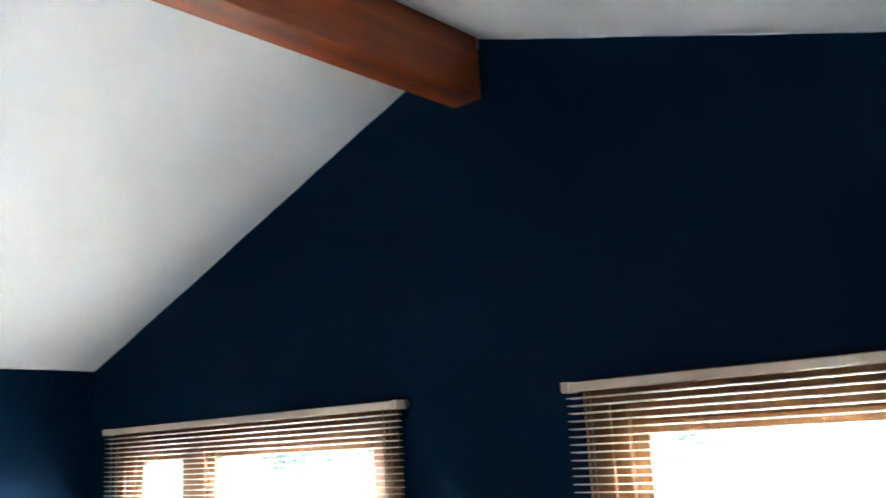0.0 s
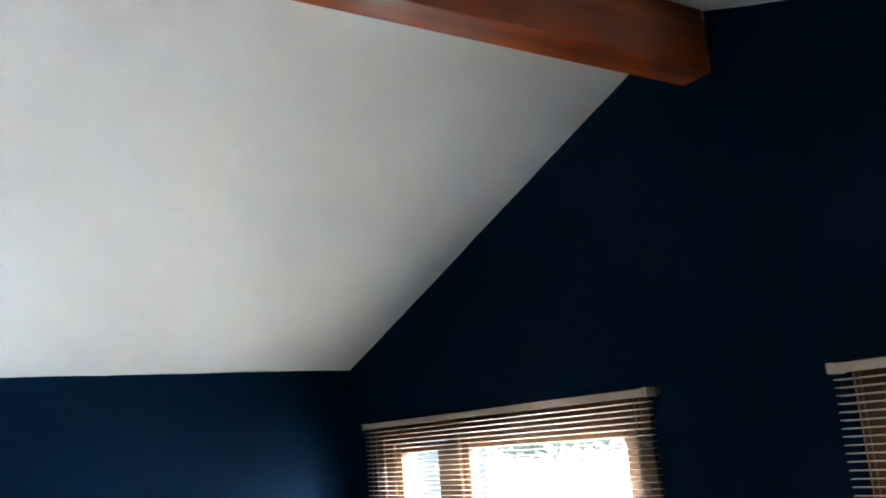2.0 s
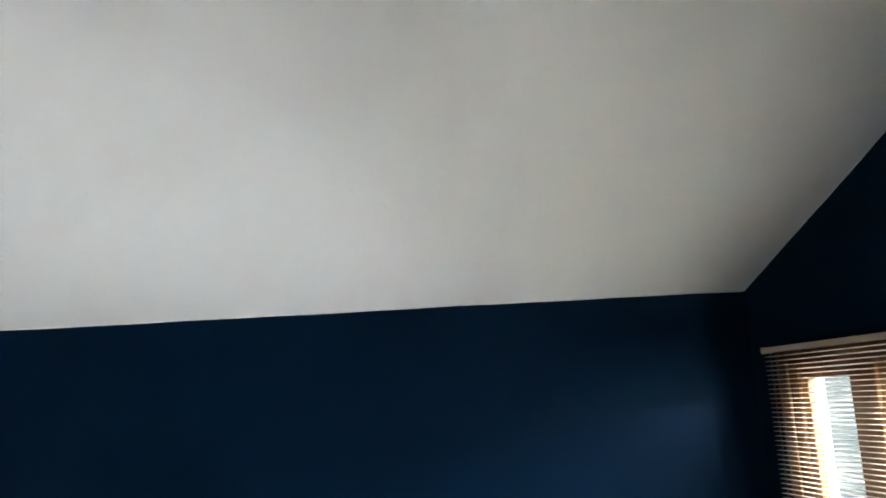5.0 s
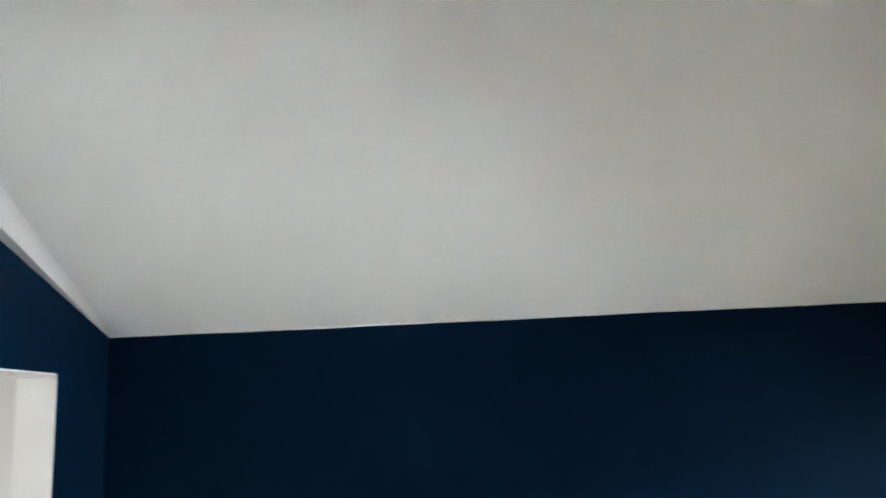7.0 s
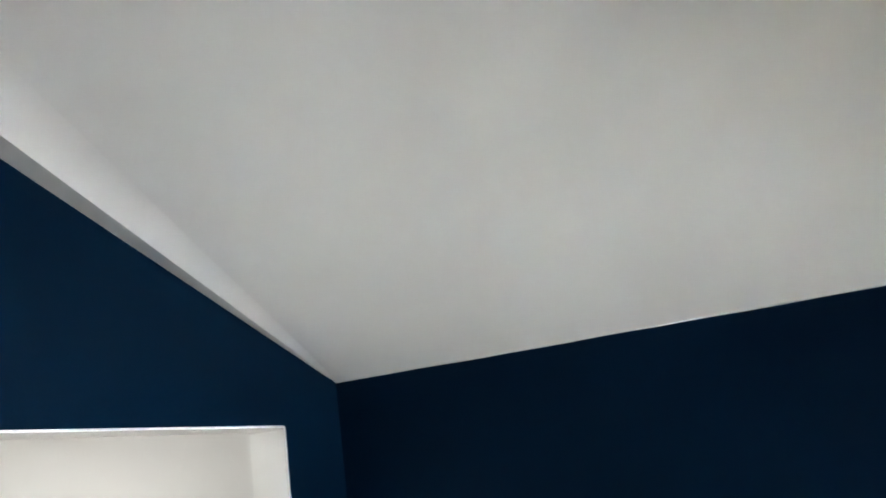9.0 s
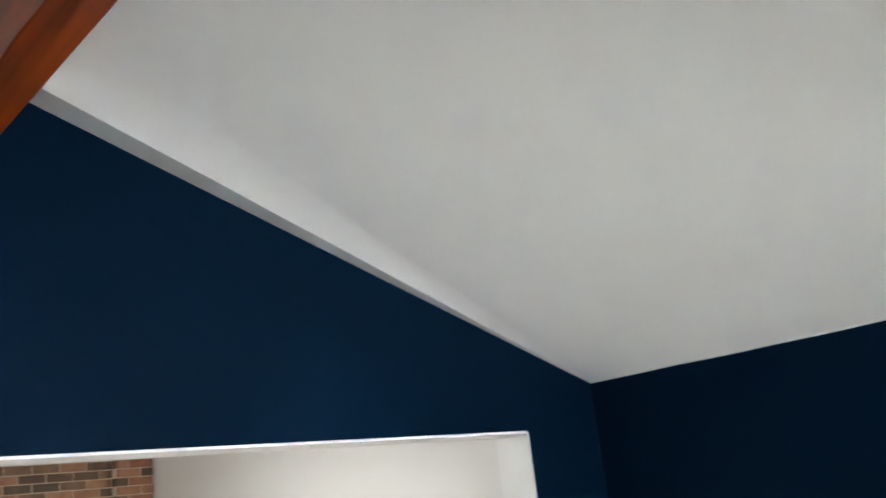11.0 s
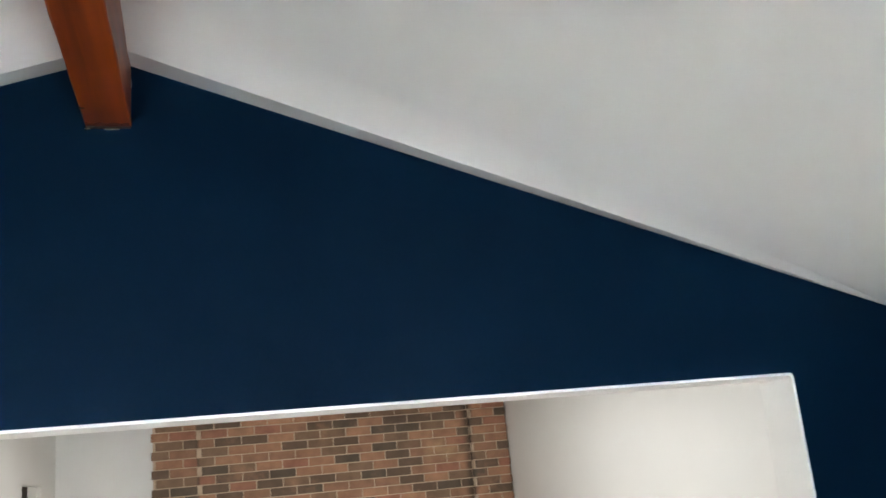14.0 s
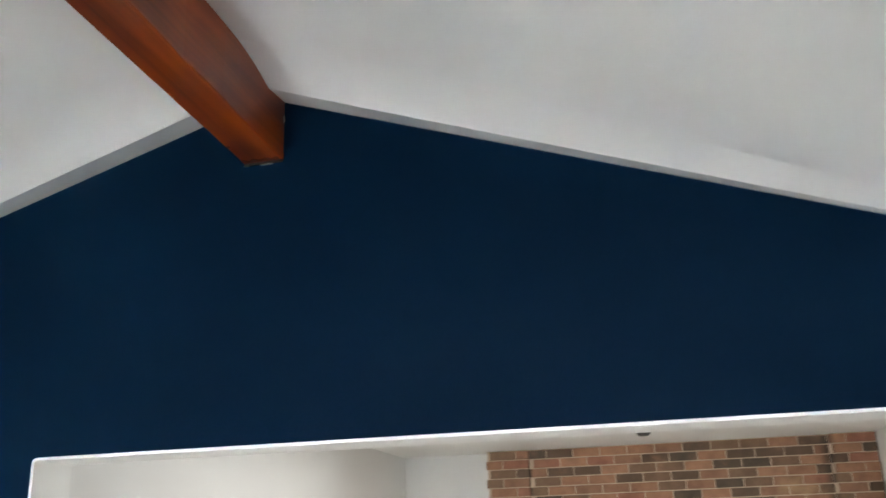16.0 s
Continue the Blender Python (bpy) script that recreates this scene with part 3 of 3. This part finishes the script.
# ---- back room things ----
def downlight(x, y, hanging):
    d = group_at("downlight", x, y, BACK_TOP)
    rim = solid("trim_ring", lathe(bmesh.new(), [(0.05, -0.002), (0.058, -0.006), (0.062, -0.003), (0.062, 0.0)], (x, y, BACK_TOP), 28), LINING, True)
    under(d, rim)
    if hanging:
        e = solid("eyeball", lathe(bmesh.new(), [(0.03, -0.034), (0.038, -0.032), (0.054, -0.012), (0.05, -0.001)], (x, y, BACK_TOP), 28), BLACK, True)
        under(d, e)
        tagged(d, "dark eyeball downlight standing out of the white ceiling", "downlight", group="ceiling downlights")
    else:
        e = solid("lens", lathe(bmesh.new(), [(0.048, -0.0045), (0.048, -0.001)], (x, y, BACK_TOP), 28), DOORPAINT, True)
        under(d, e)
        tagged(d, "flush white downlight in the ceiling", "downlight", group="ceiling downlights")


downlight(-1.19, -8.97, True)
downlight(-0.37, -8.97, False)
downlight(-1.70, -8.92, False)


def door():
    d = new("door_1")
    d.location = (BACK_E, DOOR_Y0, 0)
    x = BACK_E
    jamb = solid("door_frame", boxes((x + 0.001, x + 0.12, DOOR_Y0, DOOR_Y0 + 0.03, 0, DOOR_H), (x + 0.001, x + 0.12, DOOR_Y1 - 0.03, DOOR_Y1, 0, DOOR_H),
                                     (x + 0.001, x + 0.12, DOOR_Y0 + 0.03, DOOR_Y1 - 0.03, DOOR_H - 0.03, DOOR_H)), DOORPAINT)
    leaf = solid("door_leaf", boxes((x + 0.03, x + 0.07, DOOR_Y0 + 0.033, DOOR_Y1 - 0.42, 0.006, DOOR_H - 0.034), bevel=0.003), DOORPAINT)
    # dark slab in place of the unlit hall behind the gap
    dark = solid("door_gap_shade", boxes((x + 0.034, x + 0.06, DOOR_Y1 - 0.419, DOOR_Y1 - 0.031, 0.006, DOOR_H - 0.034)), NEAR_BLACK)
    dark["label"] = "dark slab for the unlit gap beside the door leaf"
    under(d, jamb, leaf, dark)
    tagged(d, "white painted door standing ajar in the side wall", "door", kind="structure")


door()


# ---- outside ----
bm = bmesh.new()
n = 48
c = bm.verts.new((0, 0, -0.2))
rim = [bm.verts.new((600 * math.cos(2 * math.pi * k / n), 600 * math.sin(2 * math.pi * k / n), -0.2)) for k in range(n)]
for k in range(n):
    bm.faces.new((c, rim[k], rim[(k + 1) % n]))
tagged(solid("ground", bm, PAVING), "pale sunlit ground outside the windows", "ground", kind="structure")


def outbuilding():
    o = group_at("outbuilding", -12.9, 6.4, -0.2)
    w = solid("wall", boxes((-14.4, -11.4, 5.6, 7.2, -0.2, 2.3)), RENDER)
    r = solid("roof", prism(bmesh.new(), [(-14.6, 2.3), (-11.2, 2.3), (-12.9, 3.1)], 5.4, 7.4), ROOFING)
    under(o, w, r)
    tagged(o, "small grey rendered outbuilding in the garden", "outbuilding")


outbuilding()


def tree(x, y, low, radius, height, seed):
    t = group_at("tree", x, y, -0.2)
    rnd = random.Random(seed)
    bm = bmesh.new()
    lathe(bm, [(0.22, -0.2), (0.16, 0.6), (0.13, low), (0.06, low + height * 0.6)], (x, y, 0), 10)
    for k in range(7):
        a = k * 2.4 + rnd.random()
        z0 = low + 0.2 + k * height * 0.07
        tip = Vector((x + math.cos(a) * radius * 0.7, y + math.sin(a) * radius * 0.7, z0 + height * 0.22))
        base = Vector((x, y, z0))
        side = (tip - base).cross(Vector((0, 0, 1))).normalized()
        upw = side.cross(tip - base).normalized()
        r0 = [bm.verts.new(base + 0.06 * (side * math.cos(q) + upw * math.sin(q))) for q in (0, 1.57, 3.14, 4.71)]
        r1 = [bm.verts.new(tip + 0.015 * (side * math.cos(q) + upw * math.sin(q))) for q in (0, 1.57, 3.14, 4.71)]
        for j in range(4):
            bm.faces.new((r0[j], r0[(j + 1) % 4], r1[(j + 1) % 4], r1[j]))
    trunk = solid("trunk", bm, BARK)
    vs, fs = [], []
    clumps = []
    for k in range(60):
        a, rr, h = rnd.uniform(0, 6.283), radius * math.sqrt(rnd.random()), rnd.random()
        clumps.append(Vector((x + math.cos(a) * rr, y + math.sin(a) * rr, low + 0.35 + h * height * (1 - 0.5 * rr / radius))))
    for k in range(5200):
        p = clumps[k % 60] + Vector((rnd.gauss(0, 0.34), rnd.gauss(0, 0.34), rnd.gauss(0, 0.2)))
        u = Vector((rnd.gauss(0, 1), rnd.gauss(0, 1), rnd.gauss(0, 0.6))).normalized()
        v = u.orthogonal().normalized()
        s = rnd.uniform(0.09, 0.17)
        i = len(vs)
        vs += [p - u * s, p + v * s * 0.45, p + u * s, p - v * s * 0.45]
        fs.append((i, i + 1, i + 2, i + 3))
    me = bpy.data.meshes.new("crown")
    me.from_pydata(vs, [], fs)
    me.materials.append(LEAF)
    crown = new("crown", me)
    under(t, trunk, crown)
    tagged(t, "leafy green tree with low hanging twigs", "tree")


tree(-19.6, 12.0, 0.95, 4.2, 3.6, 11)
tree(-9.2, 12.5, 1.0, 3.9, 3.4, 23)


# ---- chimney breast, brick by brick ----
def chimney():
    ch = group_at("chimney_breast", (CHIM_W + CHIM_E) / 2, BACK_Y, 0)
    y = CHIM_Y
    pitch, course, joint = 0.23, 0.0775, 0.0085
    pl_e, pl_w = -0.197, -2.644
    for a, b, back in ((CHIM_W + 0.012, pl_w - 0.012, 0.006), (pl_e + 0.012, CHIM_E - 0.012, 0.006), (pl_w - 0.011, pl_e + 0.011, 0.046)):
        core = solid("mortar", boxes((a, b, BACK_Y + 0.002, y - back, 0, BACK_TOP - 0.002)), MORTAR)
        core["label"] = "pale sandy mortar"
        under(ch, core)
    rnd = random.Random(31)
    shared = {}

    def brick_mesh(width):
        key = round(width, 3)
        if key not in shared:
            bm = box(bmesh.new(), -width / 2, width / 2, -0.05, 0.0, -(course - joint) / 2, (course - joint) / 2, bevel=0.0)
            front = [e for e in bm.edges if all(v.co.y > -0.001 for v in e.verts)]
            bmesh.ops.bevel(bm, geom=front, offset=0.003, segments=1, affect="EDGES")
            shared[key] = mesh_of("brick", bm, BRICK)
        return shared[key]

    rest = bmesh.new()
    for row in range(30):
        z = BACK_TOP - 0.004 - course * (row + 0.5)
        if z < course / 2:
            break
        for a, b, depth, ph in ((CHIM_W, pl_w, 0.0, 0.0), (pl_w, pl_e, -0.04, 0.0), (pl_e, CHIM_E, 0.0, 0.3)):
            x = a + (-(pitch / 2) if (row + (ph > 0)) % 2 else 0.0)
            while x < b - 0.02:
                x0, x1 = max(x + joint / 2, a), min(x + pitch - joint / 2, b)
                x += pitch
                if x1 - x0 < 0.03:
                    continue
                dy = depth + rnd.uniform(-0.0025, 0.0025)
                if z > 1.5:
                    ob = new("brick", brick_mesh(x1 - x0))
                    ob.parent = ch
                    ob.matrix_basis = pose((x0 + x1) / 2 - ch.location.x, y + dy - ch.location.y, z, 0, rnd.uniform(-0.25, 0.25), rnd.uniform(-0.3, 0.3))
                else:
                    box(rest, x0, x1, y + dy - 0.05, y + dy, z - (course - joint) / 2, z + (course - joint) / 2)
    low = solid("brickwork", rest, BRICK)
    low["kind"] = "stuff"
    under(ch, low)
    tagged(ch, "brown and red brick chimney breast with two flanking piers", "chimney")


chimney()
